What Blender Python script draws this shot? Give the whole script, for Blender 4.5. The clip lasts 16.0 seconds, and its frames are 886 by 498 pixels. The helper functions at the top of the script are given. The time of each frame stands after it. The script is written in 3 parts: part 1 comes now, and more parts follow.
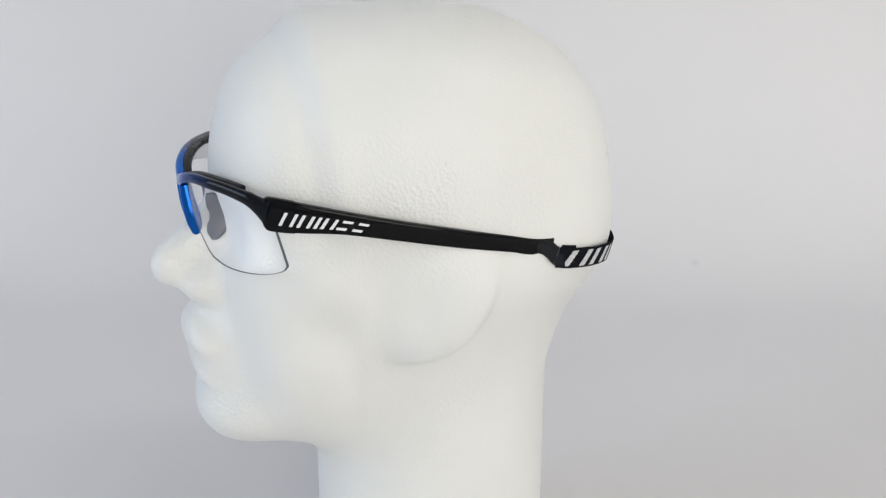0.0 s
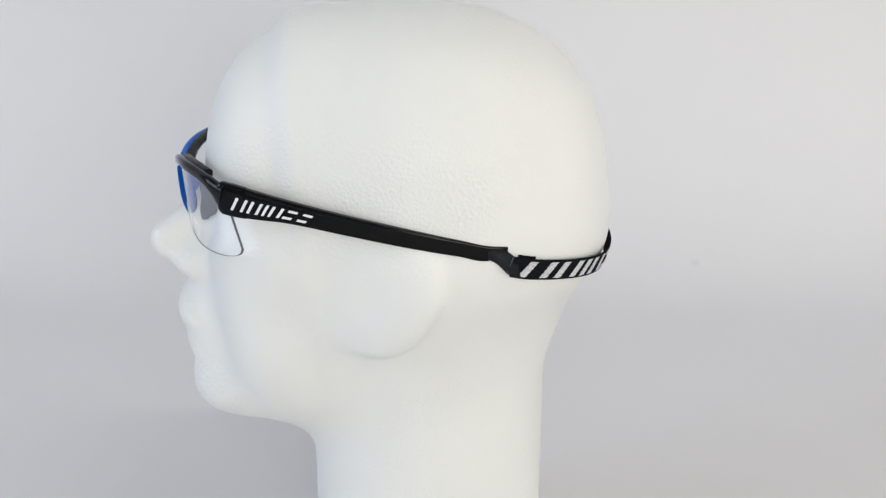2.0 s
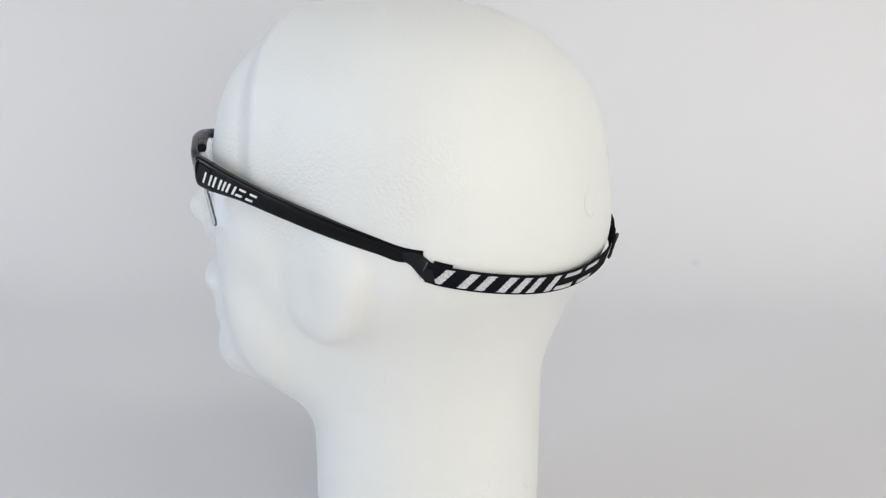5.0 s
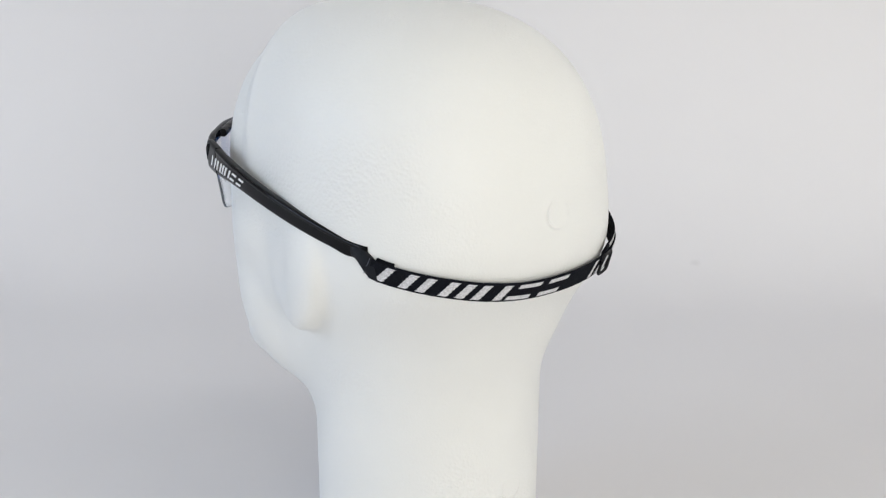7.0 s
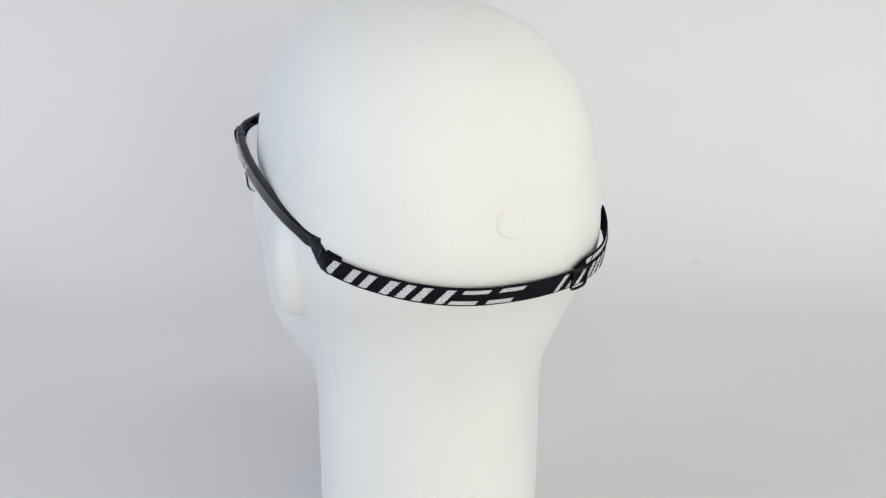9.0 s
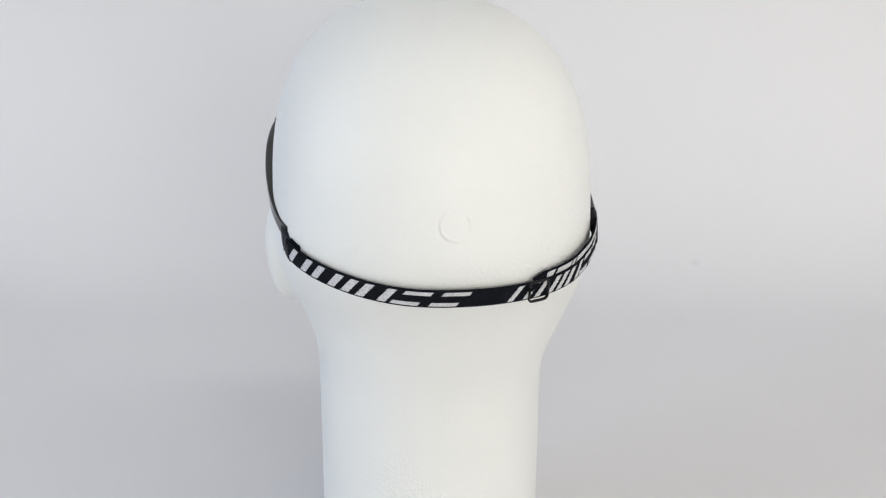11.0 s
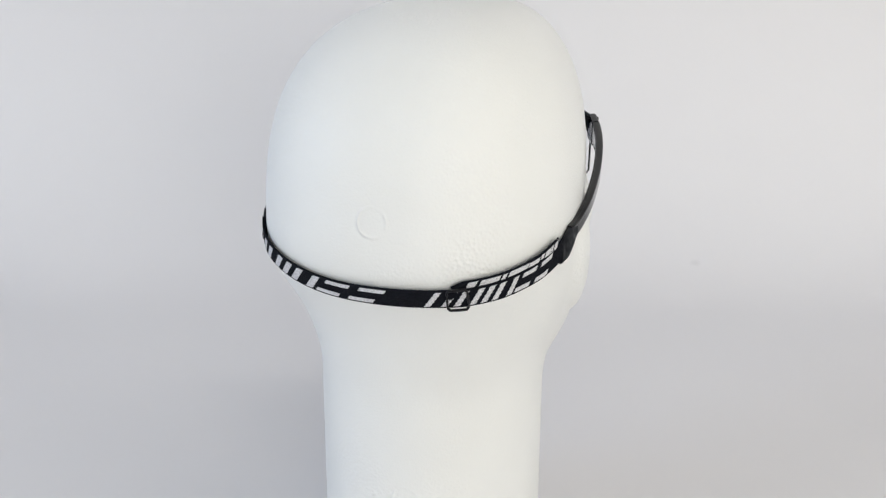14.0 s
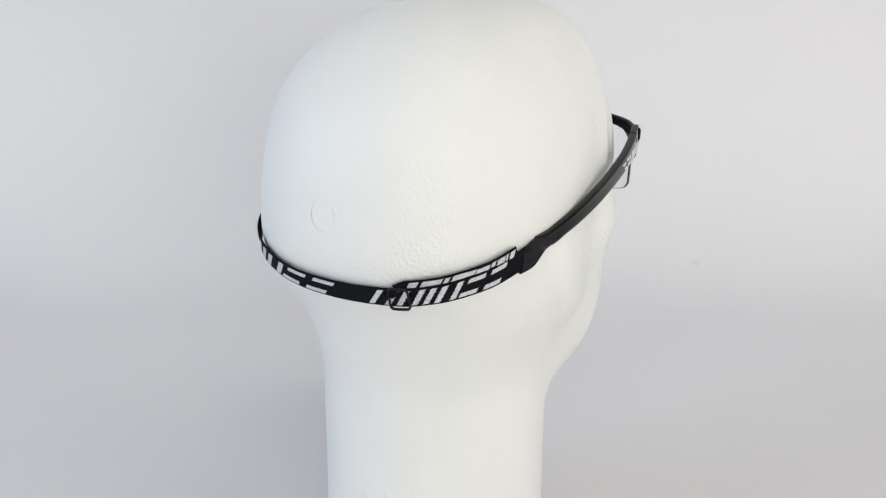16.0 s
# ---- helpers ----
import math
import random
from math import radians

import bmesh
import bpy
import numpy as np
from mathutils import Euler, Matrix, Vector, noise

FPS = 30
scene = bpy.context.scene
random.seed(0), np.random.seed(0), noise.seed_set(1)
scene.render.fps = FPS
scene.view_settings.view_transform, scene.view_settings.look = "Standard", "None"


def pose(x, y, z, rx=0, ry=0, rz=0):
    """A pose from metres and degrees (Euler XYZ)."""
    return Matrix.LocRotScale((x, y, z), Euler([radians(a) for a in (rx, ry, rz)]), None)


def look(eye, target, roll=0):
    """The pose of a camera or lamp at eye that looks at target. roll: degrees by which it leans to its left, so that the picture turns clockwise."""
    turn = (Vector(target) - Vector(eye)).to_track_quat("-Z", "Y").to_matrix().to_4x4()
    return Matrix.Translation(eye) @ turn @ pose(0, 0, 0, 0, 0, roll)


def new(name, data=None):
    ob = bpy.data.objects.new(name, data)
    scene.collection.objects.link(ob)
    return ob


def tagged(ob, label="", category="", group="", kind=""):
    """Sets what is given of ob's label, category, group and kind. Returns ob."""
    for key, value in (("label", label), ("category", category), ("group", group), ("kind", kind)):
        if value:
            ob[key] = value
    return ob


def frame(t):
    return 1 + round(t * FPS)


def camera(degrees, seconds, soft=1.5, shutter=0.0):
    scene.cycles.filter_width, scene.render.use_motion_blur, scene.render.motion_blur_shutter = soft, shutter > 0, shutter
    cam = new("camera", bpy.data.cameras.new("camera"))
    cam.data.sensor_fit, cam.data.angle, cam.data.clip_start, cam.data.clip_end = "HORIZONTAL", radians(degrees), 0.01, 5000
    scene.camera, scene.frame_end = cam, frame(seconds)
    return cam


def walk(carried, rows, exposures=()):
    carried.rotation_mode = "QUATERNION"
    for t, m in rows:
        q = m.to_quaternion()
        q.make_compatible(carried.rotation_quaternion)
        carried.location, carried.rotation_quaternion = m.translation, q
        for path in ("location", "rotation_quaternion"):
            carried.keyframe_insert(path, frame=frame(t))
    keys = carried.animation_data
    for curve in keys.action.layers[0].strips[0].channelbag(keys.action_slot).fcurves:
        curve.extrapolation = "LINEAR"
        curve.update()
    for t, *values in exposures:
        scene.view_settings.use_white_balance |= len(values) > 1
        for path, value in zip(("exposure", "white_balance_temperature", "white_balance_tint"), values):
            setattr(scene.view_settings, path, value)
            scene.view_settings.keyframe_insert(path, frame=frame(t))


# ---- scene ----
cam = camera(42.81, 16.0, soft=1.25)
TZ = 0.75                                   # height of the paper-covered table top
VIEW = look((0.0, -0.56, TZ + 0.36), (0.003718, 0.00867, TZ + 0.16869), 0.194)
walk(cam, [(0.0, VIEW), (16.0, VIEW)], [(0.0, 0.07), (2.0, 0.13), (4.0, 0.13), (7.0, 0.16), (16.0, 0.18)])

# ---- world and lights ----
world = bpy.data.worlds.new("world")
scene.world = world
world.use_nodes = True
wn = world.node_tree.nodes
sky = wn.new("ShaderNodeTexSky")
sky.sky_type, sky.sun_disc, sky.sun_elevation, sky.sun_rotation = "NISHITA", False, radians(35), radians(200)
world.node_tree.links.new(sky.outputs[0], wn["Background"].inputs[0])
wn["Background"].inputs[1].default_value = 0.08


def area_light(name, at, aim, sx, sy, watts, colour):
    data = bpy.data.lights.new(name, "AREA")
    data.shape, data.size, data.size_y, data.energy, data.color = "RECTANGLE", sx, sy, watts, colour
    ob = new(name, data)
    ob.matrix_world = look(at, aim)
    return ob


area_light("window_daylight", (-2.28, -0.55, 1.55), (0, -0.55, 1.50), 1.3, 1.2, 18.0, (0.68, 0.80, 1.0))
area_light("window_daylight", (0.75, -2.58, 1.40), (0.75, 0, 1.30), 1.5, 1.2, 28.5, (1.0, 0.955, 0.86))
# right-hand window is added, unseen, to lift the background on that side
area_light("window_daylight", (2.28, -0.75, 1.50), (0, -0.55, 1.40), 1.3, 1.2, 5.5, (0.985, 0.955, 0.87))
# fill strip added under the ceiling, out of view, to brighten the paper's lower right
area_light("ceiling_tube_light", (0.85, -0.5, 2.585), (0.85, -0.5, 0), 1.3, 0.06, 5.5, (1.0, 0.97, 0.95))


# ---- materials ----
def material(name, colour, rough=0.5, metal=0.0, spec=0.5):
    m = bpy.data.materials.new(name)
    m.use_nodes = True
    b = m.node_tree.nodes["Principled BSDF"]
    b.inputs["Base Color"].default_value = (*colour, 1)
    b.inputs["Roughness"].default_value, b.inputs["Metallic"].default_value = rough, metal
    b.inputs["Specular IOR Level"].default_value = spec
    return m, m.node_tree.nodes, m.node_tree.links, b


def tex_noise(n, l, coord, scale, detail=4.0, rough=0.55):
    t = n.new("ShaderNodeTexNoise")
    t.inputs["Scale"].default_value, t.inputs["Detail"].default_value, t.inputs["Roughness"].default_value = scale, detail, rough
    l.new(coord, t.inputs["Vector"])
    return t


def ramp(n, l, fac, stops):
    r = n.new("ShaderNodeValToRGB")
    while len(r.color_ramp.elements) < len(stops):
        r.color_ramp.elements.new(0.5)
    for e, (p, c) in zip(r.color_ramp.elements, stops):
        e.position, e.color = p, (*c, 1)
    l.new(fac, r.inputs[0])
    return r


def bump(n, l, height, b, strength, dist, chain=None):
    k = n.new("ShaderNodeBump")
    k.inputs["Strength"].default_value, k.inputs["Distance"].default_value = strength, dist
    l.new(height, k.inputs["Height"])
    if chain:
        l.new(chain.outputs[0], k.inputs["Normal"])
    l.new(k.outputs[0], b.inputs["Normal"])
    return k


def foam_material():
    """Moulded polystyrene: white, faintly beaded, a little translucent."""
    m, n, l, b = material("polystyrene_foam", (0.80, 0.80, 0.785), 0.5, 0, 0.5)
    c = n.new("ShaderNodeTexCoord").outputs["Object"]
    patch = tex_noise(n, l, c, 14, 3)
    col = ramp(n, l, patch.outputs["Fac"], [(0.3, (0.785, 0.787, 0.765)), (0.7, (0.815, 0.817, 0.795))])
    l.new(col.outputs[0], b.inputs["Base Color"])
    v = n.new("ShaderNodeTexVoronoi")
    v.inputs["Scale"].default_value = 560
    l.new(c, v.inputs["Vector"])
    amount = ramp(n, l, tex_noise(n, l, c, 11, 3).outputs["Fac"], [(0.50, (0.05, 0.05, 0.05)), (0.66, (1, 1, 1))])
    mul = n.new("ShaderNodeMath")
    mul.operation = "MULTIPLY"
    l.new(v.outputs["Distance"], mul.inputs[0])
    l.new(amount.outputs[0], mul.inputs[1])
    fine = tex_noise(n, l, c, 900, 2)
    k = bump(n, l, fine.outputs["Fac"], b, 0.3, 0.0006)
    bump(n, l, mul.outputs[0], b, 0.36, 0.0014, k)
    # two shallow ejector rings moulded into the back of the head and neck
    def calc(op, a, b2=0.0):
        k = n.new("ShaderNodeMath")
        k.operation = op
        for slot, v2 in ((0, a), (1, b2)):
            if isinstance(v2, (int, float)):
                k.inputs[slot].default_value = v2
            else:
                l.new(v2, k.inputs[slot])
        return k.outputs[0]
    sep = n.new("ShaderNodeSeparateXYZ")
    l.new(c, sep.inputs[0])
    behind = calc("GREATER_THAN", sep.outputs["Y"], 0.02)
    relief = None
    for cx, cz in ((0.0097, 0.2115), (0.003, 0.0555)):
        dx, dz = calc("SUBTRACT", sep.outputs["X"], cx), calc("SUBTRACT", sep.outputs["Z"], cz)
        rad = calc("SQRT", calc("ADD", calc("MULTIPLY", dx, dx), calc("MULTIPLY", dz, dz)))
        line = calc("SUBTRACT", 1.0, calc("MINIMUM", calc("DIVIDE", calc("ABSOLUTE", calc("SUBTRACT", rad, 0.0068)), 0.0011), 1.0))
        line = calc("MULTIPLY", line, behind)
        relief = line if relief is None else calc("ADD", relief, line)
    worn = calc("MULTIPLY", relief, ramp(n, l, tex_noise(n, l, c, 90, 2).outputs["Fac"], [(0.38, (0.15,) * 3), (0.6, (1, 1, 1))]).outputs[0])
    beads = [q for q in n if q.type == "BUMP"][-1]
    bump(n, l, worn, b, 0.65, 0.0009, beads)
    r = ramp(n, l, patch.outputs["Fac"], [(0.35, (0.36,) * 3), (0.65, (0.52,) * 3)])
    l.new(r.outputs[0], b.inputs["Roughness"])
    b.inputs["Subsurface Weight"].default_value = 0.25
    b.inputs["Subsurface Radius"].default_value = (1.0, 1.0, 1.0)
    b.inputs["Subsurface Scale"].default_value = 0.004
    return m


def paper_material():
    m, n, l, b = material("white_paper", (0.78, 0.78, 0.78), 0.75, 0, 0.25)
    c = n.new("ShaderNodeTexCoord").outputs["Object"]
    broad = tex_noise(n, l, c, 2.2, 3)
    col = ramp(n, l, broad.outputs["Fac"], [(0.3, (0.728, 0.718, 0.731)), (0.7, (0.752, 0.742, 0.752))])
    # one small grey smudge on the paper
    d = n.new("ShaderNodeVectorMath")
    d.operation = "DISTANCE"
    l.new(c, d.inputs[0])
    d.inputs[1].default_value = SMUDGE
    wob = n.new("ShaderNodeMath")
    wob.operation = "MULTIPLY_ADD"
    l.new(tex_noise(n, l, c, 160, 2).outputs["Fac"], wob.inputs[0])
    wob.inputs[1].default_value = 0.004
    l.new(d.outputs["Value"], wob.inputs[2])
    spot = ramp(n, l, wob.outputs[0], [(0.0025, (0.9,) * 3), (0.0065, (1, 1, 1))])
    mix = n.new("ShaderNodeMix")
    mix.data_type, mix.blend_type = "RGBA", "MULTIPLY"
    mix.inputs["Factor"].default_value = 1.0
    l.new(col.outputs[0], mix.inputs["A"])
    l.new(spot.outputs[0], mix.inputs["B"])
    l.new(mix.outputs["Result"], b.inputs["Base Color"])
    bump(n, l, tex_noise(n, l, c, 420, 3).outputs["Fac"], b, 0.08, 0.0005)
    return m


def wall_material():
    m, n, l, b = material("painted_plaster", (0.72, 0.72, 0.71), 0.8, 0, 0.2)
    c = n.new("ShaderNodeTexCoord").outputs["Object"]
    col = ramp(n, l, tex_noise(n, l, c, 3, 4).outputs["Fac"], [(0.3, (0.70, 0.70, 0.69)), (0.7, (0.74, 0.74, 0.73))])
    l.new(col.outputs[0], b.inputs["Base Color"])
    bump(n, l, tex_noise(n, l, c, 120, 3).outputs["Fac"], b, 0.1, 0.001)
    return m


def gloss_material(name, colour, rough, scratch=0.06, spec=0.5, relief=0.03):
    m, n, l, b = material(name, colour, rough, 0, spec)
    c = n.new("ShaderNodeTexCoord").outputs["Object"]
    r = ramp(n, l, tex_noise(n, l, c, 260, 4).outputs["Fac"], [(0.35, (rough * 0.75,) * 3), (0.7, (rough * 1.5 + scratch,) * 3)])
    l.new(r.outputs[0], b.inputs["Roughness"])
    bump(n, l, tex_noise(n, l, c, 500, 2).outputs["Fac"], b, relief, 0.0003)
    return m


def frame_blue_material():
    """Metallic blue lacquer over the nose that fades to black towards the hinges."""
    m, n, l, b = material("blue_to_black_lacquer", (0.0, 0.16, 0.68), 0.12, 0.0, 0.16)
    c = n.new("ShaderNodeTexCoord")
    sep = n.new("ShaderNodeSeparateXYZ")
    l.new(c.outputs["Object"], sep.inputs[0])
    off = n.new("ShaderNodeMath")
    off.operation = "SUBTRACT"
    l.new(sep.outputs["X"], off.inputs[0])
    off.inputs[1].default_value = 0.003
    a = n.new("ShaderNodeMath")
    a.operation = "ABSOLUTE"
    l.new(off.outputs[0], a.inputs[0])
    s = n.new("ShaderNodeMath")
    s.operation = "MULTIPLY"
    l.new(a.outputs[0], s.inputs[0])
    s.inputs[1].default_value = 10.0
    col = ramp(n, l, s.outputs[0], [(0.0, (0.0, 0.13, 0.52)), (0.13, (0.0, 0.10, 0.44)), (0.26, (0.001, 0.028, 0.15)), (0.46, (0.002, 0.003, 0.006))])
    l.new(col.outputs[0], b.inputs["Base Color"])
    met = ramp(n, l, s.outputs[0], [(0.15, (0.5,) * 3), (0.46, (0.0,) * 3)])
    l.new(met.outputs[0], b.inputs["Metallic"])
    b.inputs["Coat Weight"].default_value, b.inputs["Coat Roughness"].default_value = 0.06, 0.05
    bump(n, l, tex_noise(n, l, c.outputs["Object"], 600, 2).outputs["Fac"], b, 0.03, 0.0002)
    return m


def woven_material(name, colour, scale=1500):
    m, n, l, b = material(name, colour, 0.85, 0, 0.2)
    c = n.new("ShaderNodeTexCoord").outputs["Object"]
    v = n.new("ShaderNodeTexVoronoi")
    v.inputs["Scale"].default_value = scale
    l.new(c, v.inputs["Vector"])
    lo, hi = tuple(x * 0.72 for x in colour), tuple(min(1, x * 1.12) for x in colour)
    col = ramp(n, l, v.outputs["Distance"], [(0.1, hi), (0.75, lo)])
    l.new(col.outputs[0], b.inputs["Base Color"])
    bump(n, l, v.outputs["Distance"], b, 0.6, 0.0006)
    b.inputs["Specular IOR Level"].default_value = 0.08
    return m


def lens_material():
    m, n, l, b = material("clear_polycarbonate", (0.95, 0.955, 0.97), 0.015, 0, 0.5)
    b.inputs["Transmission Weight"].default_value = 1.0
    b.inputs["IOR"].default_value = 1.45
    c = n.new("ShaderNodeTexCoord").outputs["Object"]
    r = ramp(n, l, tex_noise(n, l, c, 60, 4).outputs["Fac"], [(0.4, (0.01,) * 3), (0.8, (0.03,) * 3)])
    l.new(r.outputs[0], b.inputs["Roughness"])
    return m


SMUDGE = (0.2394, 0.4245, TZ + 0.0153)
FOAM, PAPER, WALL = foam_material(), paper_material(), wall_material()
BLUE = frame_blue_material()
BLACK = gloss_material("glossy_black_nylon", (0.0012, 0.0012, 0.0016), 0.04, 0.01, 0.2, 0.008)
LINER = gloss_material("satin_black_nylon", (0.008, 0.008, 0.010), 0.35, 0.06, 0.25)
RUBBER = gloss_material("dark_rubber", (0.007, 0.008, 0.011), 0.5, 0.06, 0.2)
PAD = gloss_material("grey_rubber", (0.075, 0.08, 0.105), 0.45)
WHITE_PRINT = gloss_material("white_print", (0.82, 0.82, 0.83), 0.4)
LENS = lens_material()
LENS_EDGE = gloss_material("cut_lens_edge", (0.10, 0.105, 0.115), 0.35)
STRAP = woven_material("black_elastic", (0.008, 0.009, 0.013))
THREAD = woven_material("white_thread", (0.70, 0.70, 0.72), 1300)


# ---- mesh helpers ----
def mesh_object(name, verts, faces, mat, parent=None, label="", smooth=True):
    me = bpy.data.meshes.new(name)
    me.from_pydata([tuple(map(float, v)) for v in verts], [], [tuple(map(int, f)) for f in faces])
    me.materials.append(mat)
    me.polygons.foreach_set("use_smooth", [smooth] * len(me.polygons))
    me.update()
    ob = new(name, me)
    if parent:
        ob.parent = parent
    if label:
        tagged(ob, label)
    return ob


def part(name, bm, mat, parent, label="", smooth=True):
    """Links a bmesh as one mesh object under a thing or a part."""
    bmesh.ops.recalc_face_normals(bm, faces=bm.faces)
    for e in bm.edges:
        if len(e.link_faces) == 2 and e.calc_face_angle(0.0) > 0.9:
            e.smooth = False
    me = bpy.data.meshes.new(name)
    bm.to_mesh(me)
    bm.free()
    me.materials.append(mat)
    me.polygons.foreach_set("use_smooth", [smooth] * len(me.polygons))
    ob = new(name, me)
    if parent:
        ob.parent = parent
    if label:
        tagged(ob, label)
    return ob


def glide(xs, ys, x):
    """Smooth interpolation through a few knots (cubic Hermite)."""
    xs, ys = np.asarray(xs, float), np.asarray(ys, float)
    s = np.gradient(ys, xs)
    i = np.clip(np.searchsorted(xs, x) - 1, 0, len(xs) - 2)
    h = xs[i + 1] - xs[i]
    u = np.clip((x - xs[i]) / h, 0, 1)
    return ((1 + 2 * u) * (1 - u) ** 2 * ys[i] + u * (1 - u) ** 2 * h * s[i]
            + u * u * (3 - 2 * u) * ys[i + 1] + u * u * (u - 1) * h * s[i + 1])


def sweep(path, across, along_up, half_w, half_h, power=4.0, n=16, cap=True):
    """A rounded-rectangular bar along path; across and along_up are the section's axes, point by point."""
    bm = bmesh.new()
    rings = []
    for p, a, u, w, h in zip(path, across, along_up, half_w, half_h):
        ring = []
        for k in range(n):
            t = 2 * math.pi * (k + 0.5) / n
            c, s = math.cos(t), math.sin(t)
            r = (abs(c) ** power + abs(s) ** power) ** (-1 / power)
            ring.append(bm.verts.new(Vector(p) + Vector(a) * (w * c * r) + Vector(u) * (h * s * r)))
        rings.append(ring)
    for r0, r1 in zip(rings, rings[1:]):
        for k in range(n):
            bm.faces.new((r0[k], r0[(k + 1) % n], r1[(k + 1) % n], r1[k]))
    if cap:
        bm.faces.new(rings[0])
        bm.faces.new(rings[-1])
    return bm


def unit(v):
    v = np.asarray(v, float)
    return v / np.maximum(np.linalg.norm(v, axis=-1, keepdims=True), 1e-9)


# ---- setting ----
def backdrop():
    """A sheet of paper that lies on the table and sweeps up behind it."""
    y0, yb, r, top = -0.95, 0.34, 0.24, 1.25
    prof = [(y0 + (yb - y0) * i / 24, 0.0) for i in range(25)]
    prof += [(yb + r * math.sin(a), r - r * math.cos(a)) for a in np.linspace(0, math.pi / 2, 24)[1:]]
    prof += [(yb + r, r + (top - r) * i / 16) for i in range(1, 17)]
    xs = np.linspace(-1.5, 1.5, 41)
    verts, faces = [], []
    for lay, off in ((0, 0.0), (1, 0.003)):
        for i, (y, z) in enumerate(prof):
            a = prof[max(i - 1, 0)]
            b = prof[min(i + 1, len(prof) - 1)]
            d = Vector((0, b[0] - a[0], b[1] - a[1])).normalized()
            nrm = Vector((0, -d.z, d.y))
            for x in xs:
                verts.append((x, y - nrm.y * off, TZ + z - nrm.z * off))
    n, k = len(xs), len(xs) * len(prof)
    for i in range(len(prof) - 1):
        for j in range(n - 1):
            a = i * n + j
            faces.append((a, a + 1, a + n + 1, a + n))
            faces.append((k + a, k + a + n, k + a + n + 1, k + a + 1))
    for i in range(len(prof) - 1):
        for j in (0, n - 1):
            a = i * n + j
            faces.append((a, a + n, k + a + n, k + a))
    ob = mesh_object("backdrop", verts, faces, PAPER)
    tagged(ob, "seamless white paper sweep with one faint smudge", "backdrop", kind="structure")


def slab(name, lo, hi, mat, label, category):
    bm = bmesh.new()
    bmesh.ops.create_cube(bm, size=1)
    for v in bm.verts:
        v.co = Vector([(lo[i] + hi[i]) / 2 + v.co[i] * (hi[i] - lo[i]) for i in range(3)])
    ob = part(name, bm, mat, None, smooth=False)
    return tagged(ob, label, category, kind="structure")


def wall_with_opening(name, axis, at, thick, span, height, holes):
    """A wall across one axis, with window openings cut through it."""
    bm = bmesh.new()
    blocks, edge = [], span[0]
    for h0, h1, z0, z1 in holes:
        blocks += [(edge, h0, 0, height), (h0, h1, 0, z0), (h0, h1, z1, height)]
        edge = h1
    for u0, u1, v0, v1 in blocks + [(edge, span[1], 0, height)]:
        r = bmesh.ops.create_cube(bm, size=1)
        for v in r["verts"]:
            u = (u0 + u1) / 2 + v.co.x * (u1 - u0)
            w = at + v.co.y * thick
            z = (v0 + v1) / 2 + v.co.z * (v1 - v0)
            v.co = (u, w, z) if axis == "y" else (w, u, z)
    return tagged(part(name, bm, WALL, None, smooth=False), "plain white painted wall", "wall", kind="structure")


def room():
    slab("floor", (-2.4, -2.7, -0.1), (2.4, 1.3, 0.0), WALL, "plain pale floor", "floor")
    slab("ceiling", (-2.4, -2.7, 2.6), (2.4, 1.3, 2.7), WALL, "plain white ceiling", "ceiling")
    slab("wall_back", (-2.4, 1.2, 0.0), (2.4, 1.3, 2.6), WALL, "plain white painted wall", "wall")
    wall_with_opening("wall_left", "x", -2.35, 0.1, (-2.6, 1.2), 2.6, [(-1.2, 0.1, 0.95, 2.15)])
    wall_with_opening("wall_front", "y", -2.65, 0.1, (-2.4, 2.4), 2.6, [(0.0, 1.5, 0.8, 2.0)])
    # this opening only houses the added right-hand light
    wall_with_opening("wall_right", "x", 2.35, 0.1, (-2.6, 1.2), 2.6, [(-1.4, -0.1, 0.9, 2.1)])


# ---- foam head ----
CX, HEAD_YAW = 2.78, -0.073                  # the middle of the ears, millimetres from the turning axis, and their turn


def blend(a, b, k):
    h = np.clip(0.5 + 0.5 * (b - a) / k, 0, 1)
    return b * (1 - h) + a * h - k * h * (1 - h)


def carve(a, b, k):
    return -blend(-a, b, k)


def egg(x, y, z, c, r, n=2.0, turn=0.0):
    x, y, z = x - c[0], y - c[1], z - c[2]
    if turn:
        s, k = math.sin(turn), math.cos(turn)
        y, z = y * k + z * s, -y * s + z * k
    q = (np.abs(x / r[0]) ** n + np.abs(y / r[1]) ** n + np.abs(z / r[2]) ** n) ** (1 / n)
    return (q - 1) * np.sqrt(x * x + y * y + z * z) / np.maximum(q, 1e-6)


def cone(x, y, z, a, b, ra, rb):
    a, b = np.array(a, float), np.array(b, float)
    d = b - a
    h = np.clip(((x - a[0]) * d[0] + (y - a[1]) * d[1] + (z - a[2]) * d[2]) / (d @ d), 0, 1)
    return np.sqrt((x - a[0] - h * d[0]) ** 2 + (y - a[1] - h * d[1]) ** 2 + (z - a[2] - h * d[2]) ** 2) - (ra + (rb - ra) * h)


def turned(x, y, cx, yaw):
    s, k = math.sin(yaw), math.cos(yaw)
    return (x - cx) * k + y * s, -(x - cx) * s + y * k


